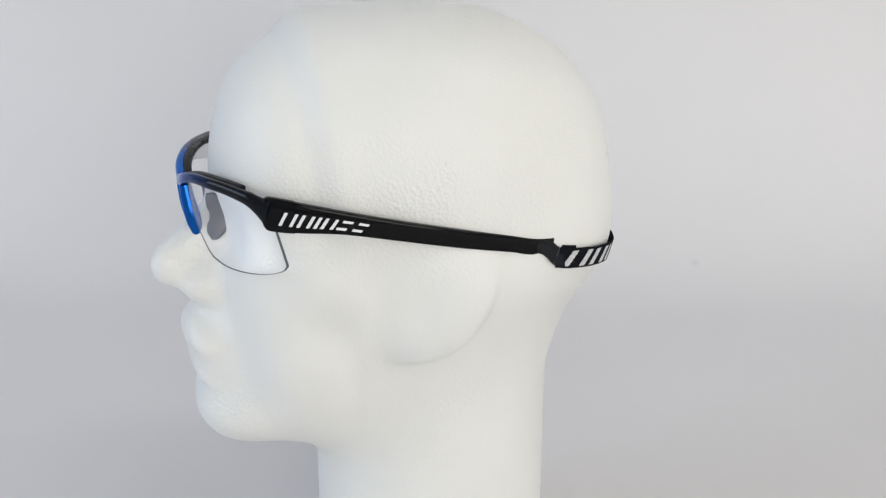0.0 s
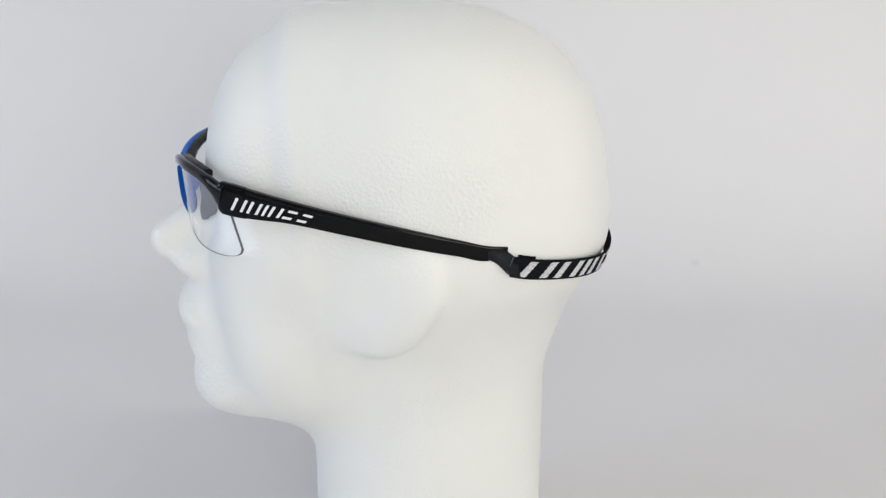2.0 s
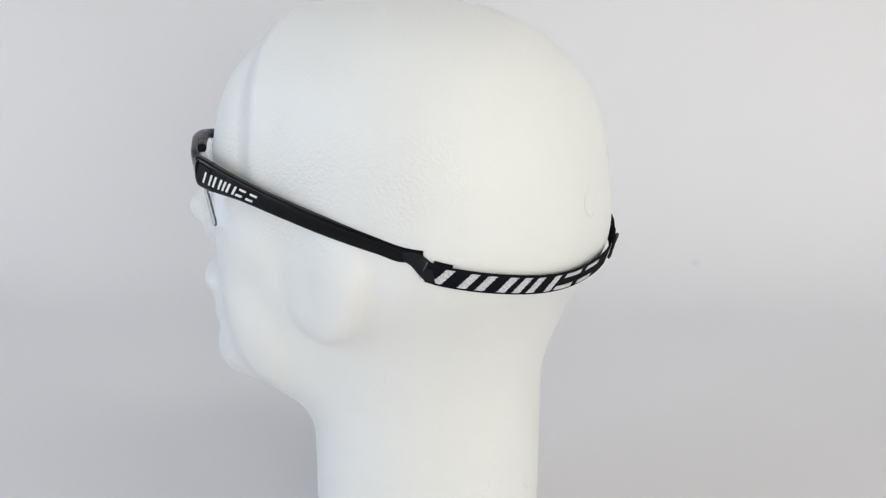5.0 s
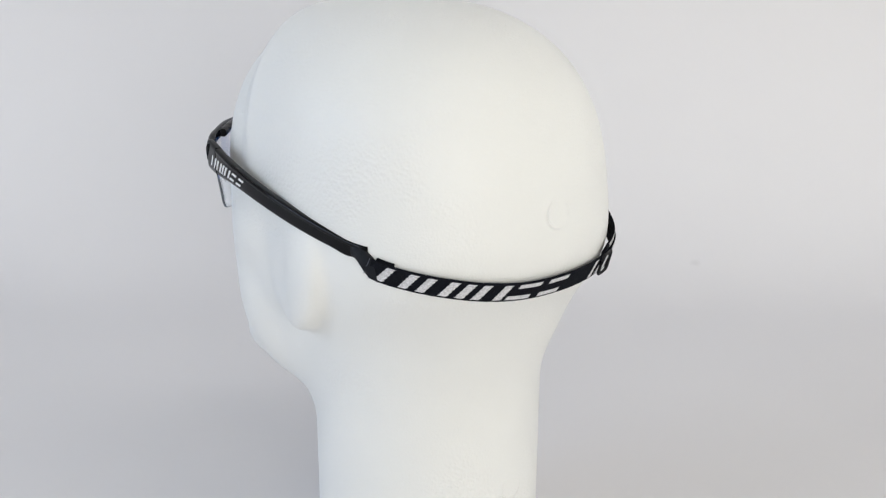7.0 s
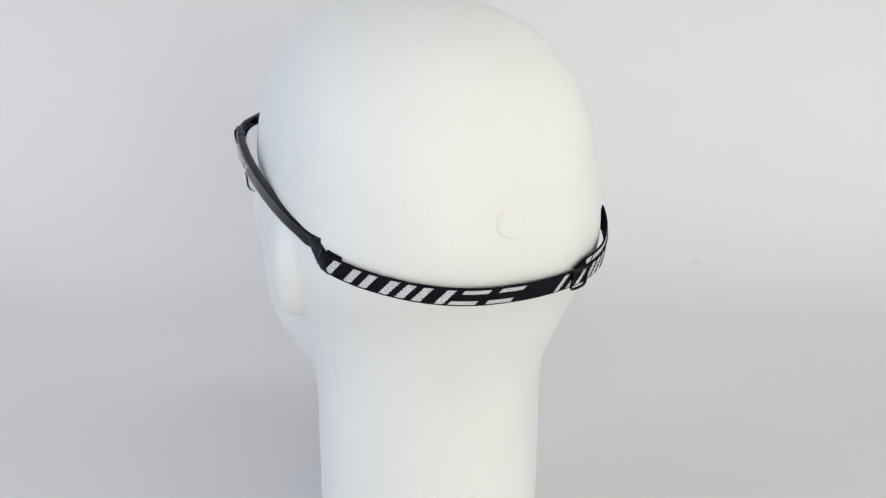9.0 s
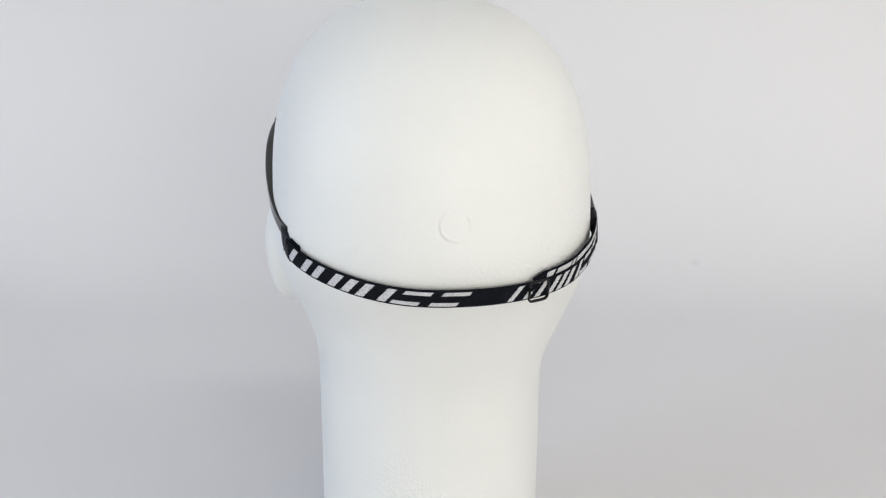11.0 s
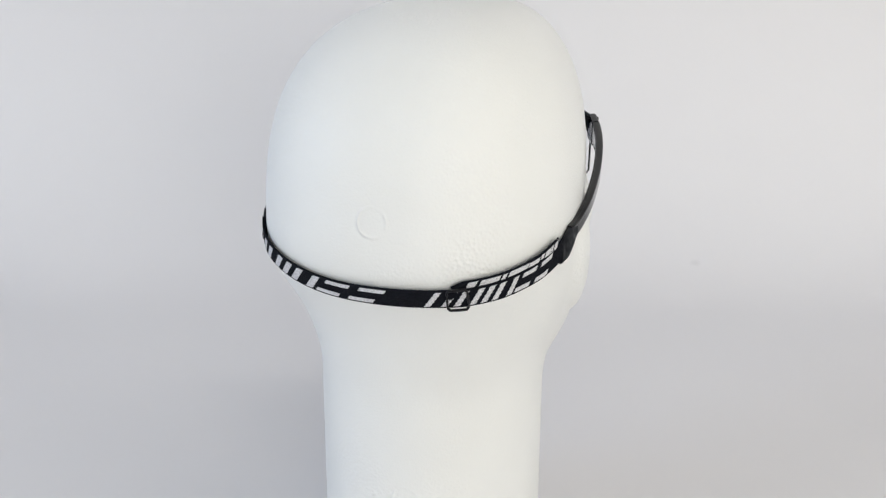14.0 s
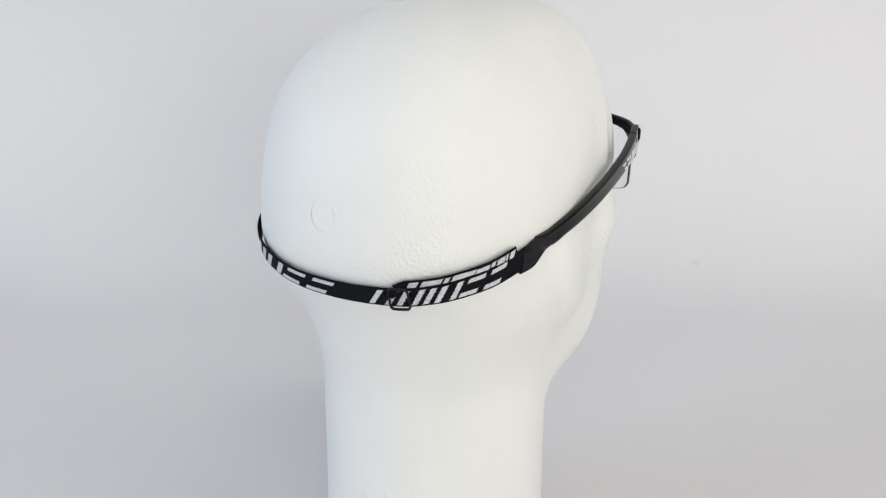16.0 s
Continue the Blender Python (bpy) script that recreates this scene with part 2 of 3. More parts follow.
def cranium(x, y, z):
    """The skull, a little fuller on its left than on its right."""
    y, z = y + 53.0, z - 191.4
    s, k = math.sin(0.119), math.cos(0.119)
    y, z = y * k + z * s, -y * s + z * k
    x = x / np.maximum(1 + 0.0033 * y, 0.3)
    a = np.where(x > 0, 76.8, 65.4)
    b = np.where(y < 0, 22.1, 142.1)
    c = np.where(z > 0, 104.7, 66.5)
    n, m = 2.18, 2.773
    q = ((np.abs(x / a) ** n + np.abs(y / b) ** n) ** (m / n) + np.abs(z / c) ** m) ** (1 / m)
    return (q - 1) * np.sqrt(x * x + y * y + z * z) / np.maximum(q, 1e-6)


def head_field(x, y, z):
    """Signed distance to the foam head, millimetres; the face looks along -y, the base is z = 0."""
    nx, ny = x - 2.5, y + 4.0
    q = (np.abs(nx / 59.5) ** 2.01 + np.abs(ny / 61.7) ** 2.01) ** (1 / 2.01)
    neck = np.maximum((q - 1) * np.sqrt(nx ** 2 + ny ** 2) / np.maximum(q, 1e-6), np.abs(z - 75) - 75)
    occiput = egg(x, y, z, (-1.9, -0.7, 170.1), (69.7, 71.6, 62.4), 2.15)
    ex, ey = turned(x, y, CX, HEAD_YAW)
    # the face leans towards the head's left as it comes forward
    fx, fy = x + 2.4 - 0.197 * np.clip(-55 - y, 0, 110), y
    x, y = turned(x, y, -2.4, -0.032)
    fm = np.abs(fx)
    d = cranium(x, y, z)
    d = blend(d, egg(x, y, z, (4.7, -67.3, 208.2), (67.6, 47.0, 77.8), 2.3), 14)
    d = blend(d, occiput, 14)
    d = blend(d, egg(fx, fy, z, (-0.2, -58.6, 152.1), (67.3, 53.1, 75.2), 2.25), 16)
    d = blend(d, neck, 20.1)
    # cheekbones, chin and mouth
    d = blend(d, egg(fm, fy, z, (56.4, -62.8, 183.0), (15.7, 15.7, 15.7)), 14)
    d = blend(d, egg(fx, fy, z, (-4.3, -100.8, 106.3), (38.7, 27.3, 23.1)), 20)
    d = blend(d, egg(fx, fy, z, (0, -108.6, 140.4), (27, 22.1, 24)), 16)
    # eye sockets, nose, nostril wings
    d = carve(d, egg(fm, fy, z, (34, -122, 200), (25, 17, 19)), 12)
    d = blend(d, cone(fx, fy, z, (-3, -103, 210), (1, -133.8, 180.9), 7, 11.1), 8)
    d = blend(d, egg(fx, fy, z, (0, -109, 184), (14, 15, 24)), 8)
    d = blend(d, egg(fm, fy, z, (10.5, -118, 171.5), (10.5, 13, 9)), 9)
    # lips that droop towards their corners, the line between them and the hollow over the chin
    mz = z + 0.28 * fm
    d = blend(d, egg(fx, fy, mz, (0, -120.3, 150.6), (25, 12.0, 9.5)), 6)
    d = blend(d, egg(fx, fy, mz, (0, -116.1, 129.2), (22, 12, 7)), 5)
    d = carve(d, egg(fx, fy, mz, (0, -133.6, 137.5), (24, 4.5, 1.5)), 4)
    d = carve(d, egg(fx, fy, mz, (0, -130.8, 124.4), (20, 9.6, 4)), 6)
    out = np.abs(ex) - 0.30 * (ey + 16) + np.where(ex < 0, 2.2, 0.0)
    ear = egg(out, ey, z, (72.3, -16, 171.5), (9.0, 22.5, 30.5), 2.3, -0.5)
    ear = carve(ear, egg(out, ey, z, (86, -23, 175), (7.4, 11, 17), 2.0, -0.45), 6)
    return blend(d, ear, 10)


def surface_net(field, lo, hi, step):
    """Quads over the zero level of a field sampled on a grid."""
    ax = [np.arange(lo[i], hi[i] + step, step) for i in range(3)]
    f = field(*np.meshgrid(*ax, indexing="ij")).astype(np.float32)
    s = f < 0
    nx, ny, nz = f.shape
    acc = np.zeros((nx - 1, ny - 1, nz - 1, 3), np.float32)
    cnt = np.zeros((nx - 1, ny - 1, nz - 1), np.float32)
    corner = [(i, j, k) for i in (0, 1) for j in (0, 1) for k in (0, 1)]

    def at(a, c):
        return a[c[0]:nx - 1 + c[0], c[1]:ny - 1 + c[1], c[2]:nz - 1 + c[2]]

    for c0 in corner:
        for axis in range(3):
            if c0[axis]:
                continue
            c1 = tuple(1 if i == axis else c0[i] for i in range(3))
            a, b = at(f, c0), at(f, c1)
            cross = (a < 0) != (b < 0)
            t = np.where(cross, a / np.where(cross, a - b, 1), 0)
            for i in range(3):
                acc[..., i] += np.where(cross, c0[i] + (t if i == axis else 0), 0)
            cnt += cross
    used = cnt > 0
    index = -np.ones(cnt.shape, np.int64)
    index[used] = np.arange(used.sum())
    cell = np.argwhere(used)
    pts = np.array(lo) + (cell + acc[used] / cnt[used][:, None]) * step
    faces = []
    for axis in range(3):
        a = np.take(s, range(f.shape[axis] - 1), axis)
        b = np.take(s, range(1, f.shape[axis]), axis)
        e = np.argwhere(a != b)
        flip = a[tuple(e.T)]
        u, v = [i for i in range(3) if i != axis]
        ok = (e[:, u] > 0) & (e[:, v] > 0) & (e[:, u] < index.shape[u]) & (e[:, v] < index.shape[v])
        e, flip = e[ok], flip[ok]
        quad = []
        for du, dv in ((1, 1), (0, 1), (0, 0), (1, 0)):
            g = e.copy()
            g[:, u] -= du
            g[:, v] -= dv
            quad.append(index[tuple(g.T)])
        quad = np.stack(quad, 1)
        if axis == 1:
            flip = ~flip
        quad[~flip] = quad[~flip][:, ::-1]
        faces.append(quad)
    return pts, np.concatenate(faces)


def outward(p, d, far=170.0):
    """From points p along horizontal directions d, the distance to the head's outer surface."""
    lo, hi = np.zeros(len(p)), np.full(len(p), far)
    for _ in range(40):
        mid = (lo + hi) / 2
        q = p + d * mid[:, None]
        inside = head_field(q[:, 0], q[:, 1], q[:, 2]) < 0
        lo, hi = np.where(inside, mid, lo), np.where(inside, hi, mid)
    return lo


def field_normal(p):
    e = 0.5
    g = [head_field(*(p + np.eye(3)[i] * e).T) - head_field(*(p - np.eye(3)[i] * e).T) for i in range(3)]
    return unit(np.stack(g, -1))


def foam_head():
    verts, faces = surface_net(head_field, (-96, -156, -4), (98, 112, 312), 2.0)
    ob = mesh_object("mannequin_head", verts / 1000, faces, FOAM)
    return tagged(ob, "white polystyrene foam mannequin head wearing sports glasses", "mannequin head")


# ---- sports glasses ----
GX = 3.0                                     # the middle of the glasses
ASKEW, NOSE_SHIFT = 0.02, 0.009
BROW_X = (0, 12, 23, 38, 53, 65, 71.5)
BROW_Y = (-127.3, -126, -122.8, -116.8, -108.3, -100.2, -93.5)
BROW_Z = (220.2, 224.0, 226.4, 227.0, 226, 223.8, 220.8)


def brow_y(x):
    return glide(BROW_X, BROW_Y, np.abs(x))


def brow_z(x):
    return glide(BROW_X, BROW_Z, np.abs(x))


def bar_frames(path):
    tan = unit(np.gradient(path, axis=0))
    up = np.tile([0.0, 0.0, 1.0], (len(path), 1))
    across = unit(np.cross(tan, up))
    return tan, across, unit(np.cross(across, tan))


def brow_parts(glasses):
    x = np.linspace(-71.5, 71.5, 75)
    path = np.stack([x + GX, brow_y(x), brow_z(x)], 1)
    _, across, up = bar_frames(path)
    h = glide((0, 10, 40, 55, 63, 67, 69.5, 71.5), (3.0, 2.6, 2.4, 2.6, 3.0, 3.7, 5.0, 6.4), np.abs(x))
    low = np.where(np.abs(x) > 64, (np.abs(x) - 64) / 7.5 * -1.6, 0)
    path[:, 2] += low
    w = glide((0, 40, 71.5), (2.2, 1.9, 2.3), np.abs(x))
    part("brow_bar", sweep(path / 1000, across, up, w / 1000, h / 1000, 3.0), BLUE, glasses, "glossy blue front bar fading to black")
    inner = path - across * 3.4
    if across[len(x) // 2][1] > 0:
        inner = path + across * 3.4
    inner[:, 2] += 0.6
    part("inner_liner", sweep(inner[8:-8] / 1000, across[8:-8], up[8:-8], np.full(59, 0.0021), h[8:-8] / 1000 * 0.85, 3.0), LINER, glasses, "satin black inner liner of the frame")


def lens_point(x, z, side):
    """A point of the lens's wrap-around front, x from the middle outwards."""
    drop = np.clip((222 - z) / 36, 0, 1.2)
    rec = glide((0, 35, 70), (2.5, 4.0, 9.5 if side > 0 else 6.0), x)
    return np.stack([GX + side * x, brow_y(x) + 0.3 + drop * rec, z], -1)


LENS_X = (15, 18.5, 24.5, 28, 34, 39.5, 46, 55, 62.5, 66.5, 69, 70.3)
LENS_Z = (211, 203.5, 195.6, 191.8, 188.8, 187.2, 186.4, 186.8, 188.4, 190, 192, 194.2)


def lens_mesh(side):
    nu, nv = 56, 22
    u = np.linspace(0, 1, nu)
    verts, faces = [], []
    grid = np.zeros((nv, nu, 3))
    xt = 15 + (70.3 - 15) * u
    xb = xt
    zt = brow_z(xt)
    zb = glide(LENS_X, LENS_Z, xb)
    for j in range(nv):
        v = j / (nv - 1)
        x = xt + (xb - xt) * v
        grid[j] = lens_point(x, zt + (zb - zt) * v, side)
    du = np.gradient(grid, axis=1)
    dv = np.gradient(grid, axis=0)
    nrm = unit(np.cross(du, dv))
    nrm *= np.sign(-nrm[..., 1:2])
    for off in (0.0, -1.1):
        verts += list((grid + nrm * off).reshape(-1, 3) / 1000)
    k = nu * nv
    for j in range(nv - 1):
        for i in range(nu - 1):
            a = j * nu + i
            faces += [(a, a + 1, a + nu + 1, a + nu), (k + a, k + a + nu, k + a + nu + 1, k + a + 1)]
    rim = [j * nu for j in range(nv)] + [(nv - 1) * nu + i for i in range(1, nu)] + [j * nu + nu - 1 for j in range(nv - 2, -1, -1)] + list(range(nu - 2, 0, -1))
    for a, b in zip(rim, rim[1:] + rim[:1]):
        faces.append((a, b, k + b, k + a))
    bm = bmesh.new()
    vs = [bm.verts.new(v) for v in verts]
    for f in faces:
        bm.faces.new([vs[i] for i in f])
    return bm


def lens_edge(side):
    """The darker cut edge along the bottom and the outer side of a lens."""
    xb = np.linspace(24.0, 70.3, 40)
    zb = glide(LENS_X, LENS_Z, xb)
    bottom = lens_point(xb, zb, side)
    v = np.linspace(0.06, 0.62, 12)
    outer = lens_point(70.3 + 0.0 * v, zb[-1] + (glide(BROW_X, BROW_Z, 71.5) - zb[-1]) * v, side)
    path = np.concatenate([bottom, outer])
    tan = unit(np.gradient(path, axis=0))
    across = unit(np.cross(tan, [0.0, 1.0, 0.2]))
    depth = np.cross(across, tan)
    n = len(path)
    w = np.full(n, 0.00018)
    w[40:] = 0.00026
    return sweep((path + depth * np.sign(-depth[:, 1:2]) * -0.55) / 1000, across, depth, w, np.full(n, 0.00055), 3.0, 8)


def nose_parts(glasses, side):
    t = np.linspace(0, 1, 14)
    path = np.stack([GX + side * (7.2 + 3.2 * t), -125.8 + 4.4 * t ** 1.2, 219.5 - 24.3 * t], 1)
    tan = unit(np.gradient(path, axis=0))
    across = np.tile([1.0, 0.0, 0.0], (14, 1))
    front = unit(np.cross(tan, across))
    w = glide((0, 0.15, 0.8, 1), (1.6, 1.8, 1.7, 1.0), t)
    d = glide((0, 0.2, 0.85, 1), (2.9, 3.3, 3.1, 2.0), t)
    arm = part("nose_bridge_arm", sweep(path / 1000, across, front, w / 1000, d / 1000, 3.0), BLUE, glasses, "translucent glossy blue nose arm")
    path = np.stack([GX + side * (14 + 2.5 * t), -114.2 + 3.0 * np.sin(t * 3.1), 216.0 - 21.5 * t], 1)
    w = 1.3 + 0 * t
    d = glide((0, 0.15, 0.5, 0.85, 1), (2.2, 4.0, 5.0, 4.4, 1.8), t)
    lean = unit(np.tile([side * 0.45, 1.0, 0.0], (14, 1)))
    part("nose_pad", sweep(path / 1000, np.cross(lean, [0, 0, 1.0]), lean, w / 1000, d / 1000, 2.2), PAD, glasses, "soft dark grey rubber nose pad")


ARM_Y = (-96, -90, -84, -65, -40, -14, 13, 26, 33.5)
ARM_X = (70.0, 71.6, 73.3, 77.3, 80.0, 80.8, 79.2, 76.8, 75.2)
ARM_T = (226.6, 225.6, 224.4, 220.3, 214.8, 209.3, 203.6, 200.6, 199.8)
ARM_B = (211.9, 210.9, 210.4, 209.6, 205.6, 200.7, 195.8, 193.2, 196.3)


def arm_face(y, v):
    """A point on an arm's outer face: y along it, v from -1 at the bottom to 1 at the top; x measured from the middle."""
    t, b = glide(ARM_Y, ARM_T, y), glide(ARM_Y, ARM_B, y)
    return glide(ARM_Y, ARM_X, y) + 2.05, y, (t + b) / 2 + v * (t - b) / 2


def temple_arm(glasses, side):
    def bar(name, y0, y1, n, grow, mat, label, ends=None):
        y = np.linspace(y0, y1, n)
        t, b = glide(ARM_Y, ARM_T, y) + grow, glide(ARM_Y, ARM_B, y) - grow
        path = np.stack([GX + side * glide(ARM_Y, ARM_X, y), y, (t + b) / 2], 1)
        h, w = (t - b) / 2, np.full(n, 2.0 + grow)
        if ends:
            h, w = h * ends(np.linspace(0, 1, n)), w * ends(np.linspace(0, 1, n))
        tan = unit(np.gradient(path, axis=0))
        across = unit(np.cross(tan, [0, 0, 1.0])) * side
        up = np.tile([0.0, 0.0, 1.0], (n, 1))
        bm = sweep(path / 1000, across, up, w / 1000, h / 1000, 5.0, 36)
        return part(name, bm, mat, glasses, label)
    bar("hinge_block", -96.5, -83.25, 16, 0.25, BLACK, "glossy black hinge block", lambda k: 1 - 0.3 * np.clip(1 - k / 0.22, 0, 1) ** 2.5)
    arm = bar("temple_arm", -83.2, 28.0, 60, 0.0, BLACK, "slim glossy black temple arm")
    # upper ridge that runs the length of the arm and out over the strap clip
    y = np.linspace(-82.5, 34.5, 60)
    path = np.stack([GX + side * (glide(ARM_Y, ARM_X, y) + 0.12), y, glide(ARM_Y, ARM_T, y) - 1.35], 1)
    tan = unit(np.gradient(path, axis=0))
    across = unit(np.cross(tan, [0, 0, 1.0]))
    up = np.tile([0, 0, 1.0], (60, 1))
    w = np.where(y > 33.5, 1.3, 2.1)
    part("arm_ridge", sweep(path / 1000, across, up, w / 1000, np.full(60, 0.0014), 3.2, 24), BLACK, glasses)
    # white bars printed where the arm carries its mark
    for k, (c, half, v0, v1) in enumerate(MARK):
        y0 = -89.4 + c * 36.5
        add_bar(arm, "printed_bar", lambda a, v: arm_mark_point(a, v, side), y0, half * 34.0, v0, v1, WHITE_PRINT, 0.0, 4)
    return arm


def arm_mark_point(y, v, side):
    x, yy, z = arm_face(y, -0.13 + v * 0.43)
    return Vector((GX + side * (x + 0.22), yy, z)) / 1000, Vector((side, 0, 0))


# plain slanted and level bars: centre along the mark, half length, lower and upper edge (each -1 to 1)
MARK = ((0.030, 0.020, -1, 1), (0.150, 0.020, -1, 1), (0.235, 0.020, -1, 1), (0.345, 0.020, -1, 1), (0.425, 0.020, -1, 1),
        (0.505, 0.020, -1, 1), (0.615, 0.020, -1, 1), (0.745, 0.062, 0.5, 1), (0.725, 0.062, -1, -0.5),
        (0.930, 0.062, 0.5, 1), (0.910, 0.062, -1, -0.5))
SLANT = 0.026


def add_bar(parent, name, place, mid, half, v0, v1, mat, jag, steps):
    """A thin raised bar on a curved face; place(u, v) gives the point and the outward normal."""
    bm = bmesh.new()
    slant = SLANT * (58.0 if jag == 0 else 100.0)
    rows = []
    n = steps
    cols = max(2, int(half * 2 / 1.2) + 1) if half > 2 else 2
    for j in range(n + 1):
        v = v0 + (v1 - v0) * j / n
        wob = jag * (1 if j % 2 else -1)
        row = []
        for i in range(cols + 1):
            u = mid - half + 2 * half * i / cols + slant * v + (wob if i in (0, cols) else 0)
            p, nrm = place(u, v)
            row.append((p, nrm))
        rows.append(row)
    top = [[bm.verts.new(p + nrm * 0.00012) for p, nrm in r] for r in rows]
    bot = [[bm.verts.new(p - nrm * 0.00025) for p, nrm in r] for r in rows]
    for j in range(n):
        for i in range(cols):
            bm.faces.new((top[j][i], top[j][i + 1], top[j + 1][i + 1], top[j + 1][i]))
            bm.faces.new((bot[j][i], bot[j + 1][i], bot[j + 1][i + 1], bot[j][i + 1]))
    ring_t = top[0] + [r[-1] for r in top[1:]] + top[-1][-2::-1] + [r[0] for r in top[-2:0:-1]]
    ring_b = bot[0] + [r[-1] for r in bot[1:]] + bot[-1][-2::-1] + [r[0] for r in bot[-2:0:-1]]
    for a in range(len(ring_t)):
        b = (a + 1) % len(ring_t)
        bm.faces.new((ring_t[a], ring_t[b], ring_b[b], ring_b[a]))
    return part(name, bm, mat, parent)


# the strap's line round the back of the head, from the wearer's left clip to the right one
STRAP_X = (75.6, 73.8, 68, 56.0, 43, 25, 3, -22.5, -33, -43.5, -54, -65.5, -72, -74)
STRAP_Y = (36, 43, 52, 65.5, 75.5, 81.5, 86, 86, 85.3, 81.8, 75.3, 62, 50, 42)
STRAP_Z = (190.4, 188.6, 186.6, 183.4, 180.6, 178.4, 177.7, 178.0, 178.6, 180.2, 182.4, 186.2, 190.5, 192.5)


def strap_line(gap, lift, n=420):
    t = np.linspace(0, 1, len(STRAP_X))
    s = np.linspace(0, 1, n)
    p = np.stack([glide(t, STRAP_X, s) + GX, glide(t, STRAP_Y, s), glide(t, STRAP_Z, s) + (lift if lift < 4.5 else 1.0 + (lift - 1.0) * np.clip((-26 - glide(t, STRAP_X, s)) / 9, 0, 1))], 1)
    o = np.stack([np.full(n, CX), np.full(n, 0.0), p[:, 2]], 1)
    d = unit((p - o) * [1, 1, 0])
    own = np.linalg.norm((p - o)[:, :2], axis=1)
    skin = np.max([outward(o + [0, 0, dz], d) for dz in (-4, 0, 4)], axis=0) + gap
    r = np.maximum(skin, own)
    k = np.ones(23) / 23
    r = np.convolve(np.pad(r, 11, mode="edge"), k, "valid")
    p = o + d * r[:, None]
    seg = np.linalg.norm(np.diff(p, axis=0), axis=1)
    u = np.concatenate([[0], np.cumsum(seg)])
    tan = unit(np.gradient(p, axis=0))
    nrm = unit(field_normal(p) * [1, 1, 0.75])
    wide = unit(np.cross(nrm, tan))
    wide *= np.sign(wide[:, 2:3])
    nrm = unit(np.cross(tan, wide))
    nrm *= np.sign(np.sum(nrm * d, axis=1, keepdims=True))
    return u, p, wide, nrm


def ribbon(line, u0, u1, half, thick, mat, parent, name, label=""):
    u, p, wide, nrm = line
    keep = (u >= u0) & (u <= u1)
    n = keep.sum()
    bm = sweep(p[keep] / 1000, nrm[keep], wide[keep], np.full(n, thick / 1000), (half + np.where(np.arange(n) % 2, 0.13, -0.13)) / 1000, 6.0, 12)
    return part(name, bm, mat, parent, label)


def on_line(line, u, v, half, off):
    lu, p, wide, nrm = line
    at = [np.array([np.interp(u, lu, a[:, i]) for i in range(3)]) for a in (p, wide, nrm)]
    q = at[0] + at[1] * (v * half) + at[2] * off
    return Vector(q) / 1000, Vector(unit(at[2]))


# white stretches of the strap's reverse: from, to along the tail, lower and upper edge
TAIL_WEAVE = ((0.09, 0.16, 0.0, 0.75), (0.19, 0.31, -0.45, 0.72), (0.31, 0.34, 0.1, 0.72), (0.36, 0.395, -0.1, 0.7), (0.42, 0.53, -0.2, 0.74),
              (0.50, 0.60, 0.15, 0.7), (0.61, 0.72, -0.15, 0.62), (0.735, 0.77, 0.2, 0.72), (0.79, 0.86, -0.2, 0.7), (0.87, 0.89, 0.0, 0.72), (0.91, 0.955, -0.1, 0.7))


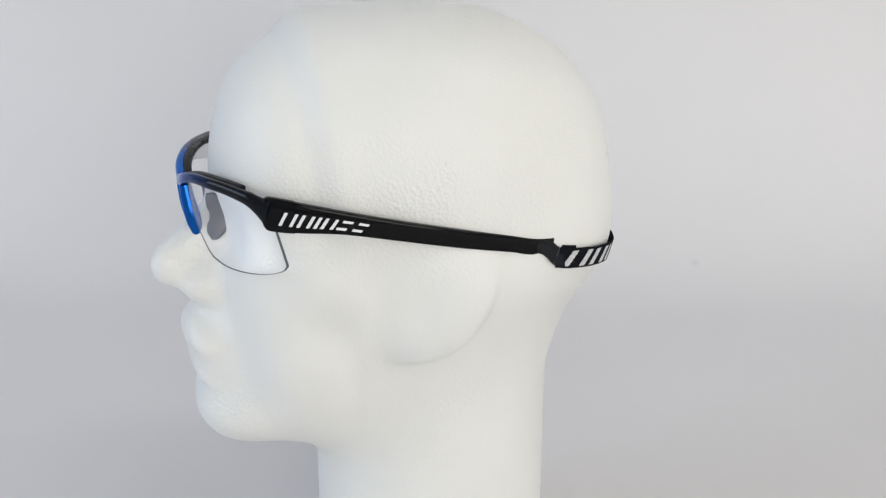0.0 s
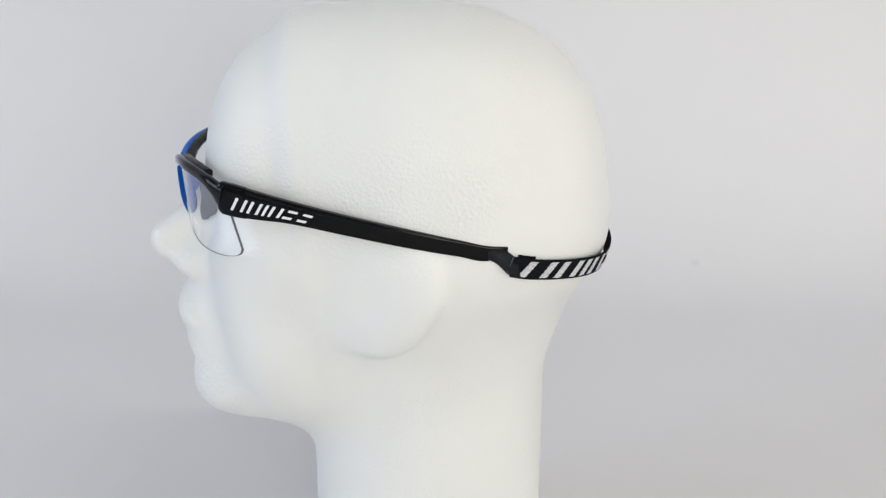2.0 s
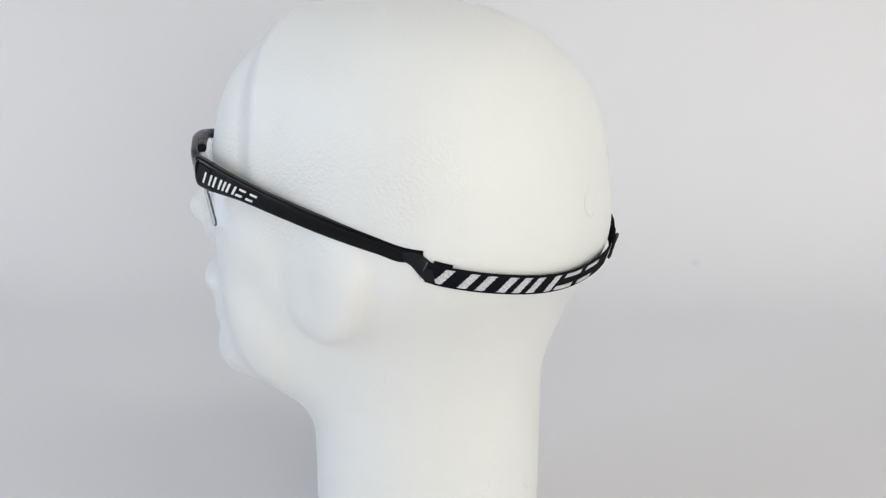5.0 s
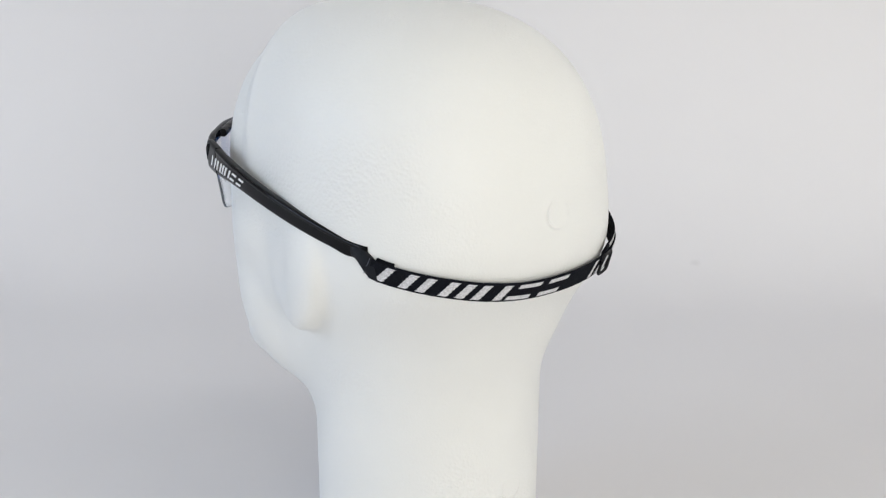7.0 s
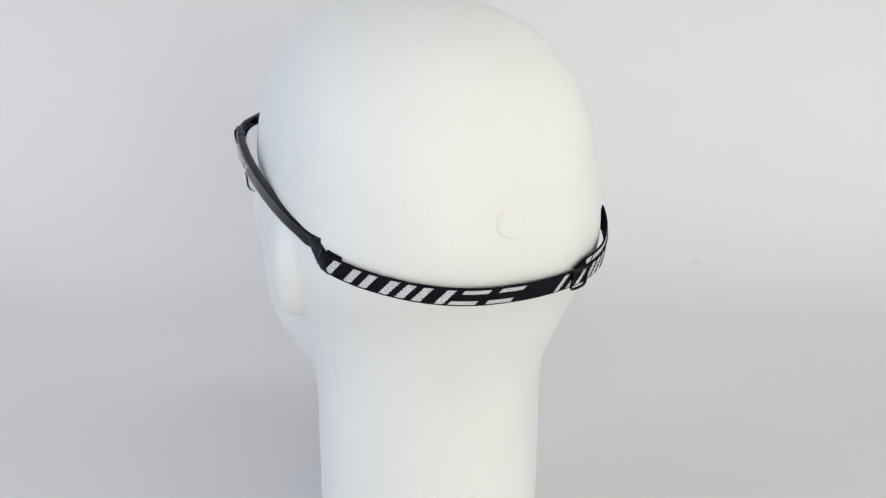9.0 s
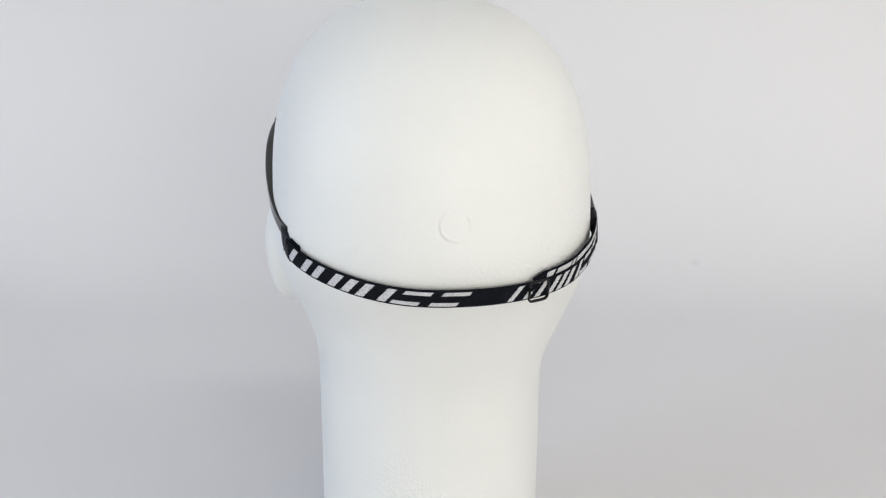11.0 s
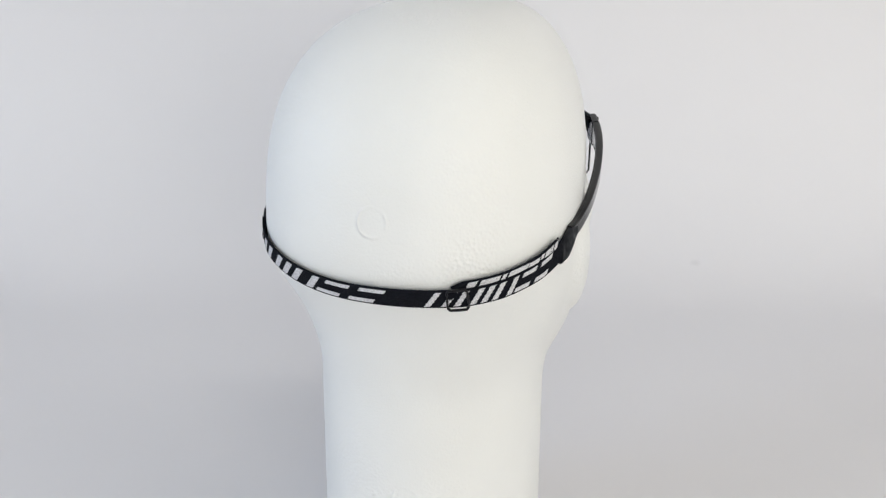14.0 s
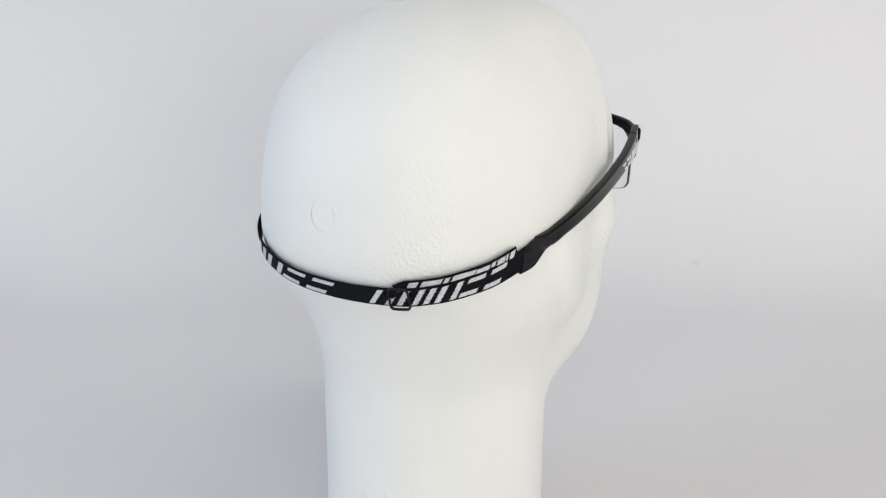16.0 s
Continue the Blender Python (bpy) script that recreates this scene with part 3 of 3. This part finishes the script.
def strap_parts(glasses):
    half, thick = 4.9, 0.55
    line = strap_line(1.3, 0.0)
    total = line[0][-1]
    strap = ribbon(line, 0, total, half, thick, STRAP, glasses, "strap", "black woven elastic strap with white bars")
    def mid_u(x):
        i = int(np.argmin(np.abs(line[1][:, 0] - GX - x)))
        return line[0][i]
    marks = ((5.0, mid_u(1.5)), (mid_u(-19.5), mid_u(-69.5)))
    for a, b in marks:
        scale = b - a
        for c, hl, v0, v1 in MARK:
            add_bar(strap, "woven_bar", lambda u, v: on_line(line, u, v * 0.78, half, thick), a + c * scale, max(hl * scale * 1.05, 1.2), v0, v1, THREAD, 0.24, 9)
    tail = strap_line(0.4, 4.6)
    b0, b1 = mid_u(-30), mid_u(-72.5)
    folded = ribbon(tail, b0, b1, 3.6, 0.45, STRAP, glasses, "strap_tail", "folded-back end of the black strap")
    span = b1 - b0
    # its reverse shows a ragged, mostly white weave with dark gaps
    for c0, c1, v0, v1 in TAIL_WEAVE:
        add_bar(folded, "woven_bar", lambda u, v: on_line(tail, u, v, 3.6, 0.45), b0 + (c0 + c1) / 2 * span, (c1 - c0) / 2 * span, v0, v1, THREAD, 0.2, 5)
    # the fold that runs over the buckle's upper bar
    hump = strap_line(2.4, 5.4)
    ribbon(hump, mid_u(-29), mid_u(-39), 2.3, 0.6, STRAP, glasses, "strap_fold", "strap folded over the buckle")
    lead = strap_line(0.4, 3.9)
    ribbon(lead, 3, 12, 2.1, 0.5, STRAP, glasses, "strap_end", "short stitched strap end")
    # sliding buckle
    for u_at in (mid_u(-32.0),):
        bm = bmesh.new()
        corners = [(-4.6, -5.6), (4.6, -5.6), (4.6, 5.4), (-4.6, 5.4)]
        pts = []
        for k in range(4):
            a, b = corners[k], corners[(k + 1) % 4]
            for f in np.linspace(0.12, 0.88, 6):
                pts.append((a[0] + (b[0] - a[0]) * f, a[1] + (b[1] - a[1]) * f))
        rings = []
        for du, dv in pts:
            c, nn = on_line(line, u_at + du, dv / half, half, 1.3)
            o, _ = on_line(line, u_at, 0.1, half, 1.3)
            out = (c - o).normalized()
            rings.append([bm.verts.new(c + nn * 0.0008 * math.sin(t) + out * 0.0006 * math.cos(t)) for t in np.linspace(0, 2 * math.pi, 8, endpoint=False)])
        for a in range(len(rings)):
            b = (a + 1) % len(rings)
            for k in range(8):
                bm.faces.new((rings[a][k], rings[a][(k + 1) % 8], rings[b][(k + 1) % 8], rings[b][k]))
        part("buckle", bm, LINER, glasses, "small black sliding buckle")
    return strap


def clip(glasses, side):
    """The tapered rubber clip that joins an arm to the strap."""
    s = np.linspace(0, 1, 14)
    y = 25.0 + (14.5 if side > 0 else 21.0) * s
    top = glide((0, 0.35, 0.7, 1), (199.0, 199.5, 198.3, 194.5), s)
    bot = glide((0, 0.2, 0.6, 1), (193.6, 192.5, 186.3, 184.0), s)
    if side < 0:
        top, bot = top + 1.2 * s - 0.4, bot + 1.6 * s - 0.8
    x = glide((0, 0.5, 1), (77.0, 76.6, 75.4) if side > 0 else (76.9, 75.9, 73.2), s)
    path = np.stack([GX + side * x, y, (top + bot) / 2], 1)
    tan = unit(np.gradient(path * [1, 1, 0], axis=0))
    across = unit(np.cross(tan, [0, 0, 1.0]))
    w = glide((0, 0.3, 1), (1.9, 2.3, 1.5) if side > 0 else (2.0, 2.1, 1.3), s)
    up = unit(np.tile([0.0, -0.25, 1.0], (14, 1)))
    ob = part("strap_clip", sweep(path / 1000, across, up, w / 1000, (top - bot) / 2000, 4.0), RUBBER, glasses, "matte dark rubber strap clip")
    if side > 0:
        i, j = 11, 8
        ends = np.array([[GX + side * (x[i] + w[i]), y[i], path[i, 2] + 4.6], [GX + side * (x[j] + w[j]), y[j], path[j, 2] - 4.8]])
        part("seam", sweep(ends / 1000, [(1, 0, 0)] * 2, [(0, 1, 0)] * 2, [0.00016] * 2, [0.0002] * 2, 3.0, 8), PAD, ob)


def sit(p):
    """Where a point of the straight glasses comes to lie, metres."""
    x, y = p[0] - GX / 1000, p[1]
    front = min(1.0, max(0.0, (0.035 - y) / 0.13))
    nose = min(1.0, max(0.0, (-0.085 - y) / 0.033)) * max(0.0, 1 - (x / 0.072) ** 2)
    y += min(0.0, x) * 0.085 * front
    x += min(0.0, y - 0.035) * ASKEW + NOSE_SHIFT * nose
    return Vector((x + GX / 1000, y, p[2]))


def sports_glasses():
    glasses = tagged(new("sports_glasses"), "clear half-rim sports glasses, blue and black, with elastic strap", "glasses")
    brow_parts(glasses)
    for side in (1, -1):
        lens = part("lens", lens_mesh(side), LENS, glasses, "clear wrap-around plastic lens")
        lens.visible_shadow = False
        part("cut_edge", lens_edge(side), LENS_EDGE, lens)
        nose_parts(glasses, side)
        temple_arm(glasses, side)
        clip(glasses, side)
    # the front is bent and sits a little askew on the nose
    for ob in glasses.children_recursive:
        for v in ob.data.vertices:
            v.co = sit(v.co)
    strap_parts(glasses)
    return glasses


backdrop()
room()
head = foam_head()
glasses = sports_glasses()


# ---- turning ----
def motions():
    turn = ((0.0, 0.0), (2.0, 16.8), (4.0, 33.84), (6.5, 55.13), (9.0, 76.21), (11.5, 97.11), (14.0, 117.8), (16.0, 134.27))
    rows = [(t, pose(0, 0, TZ, 0, 0, -74.9 - a)) for t, a in turn]
    walk(head, rows)
    walk(glasses, rows)


motions()
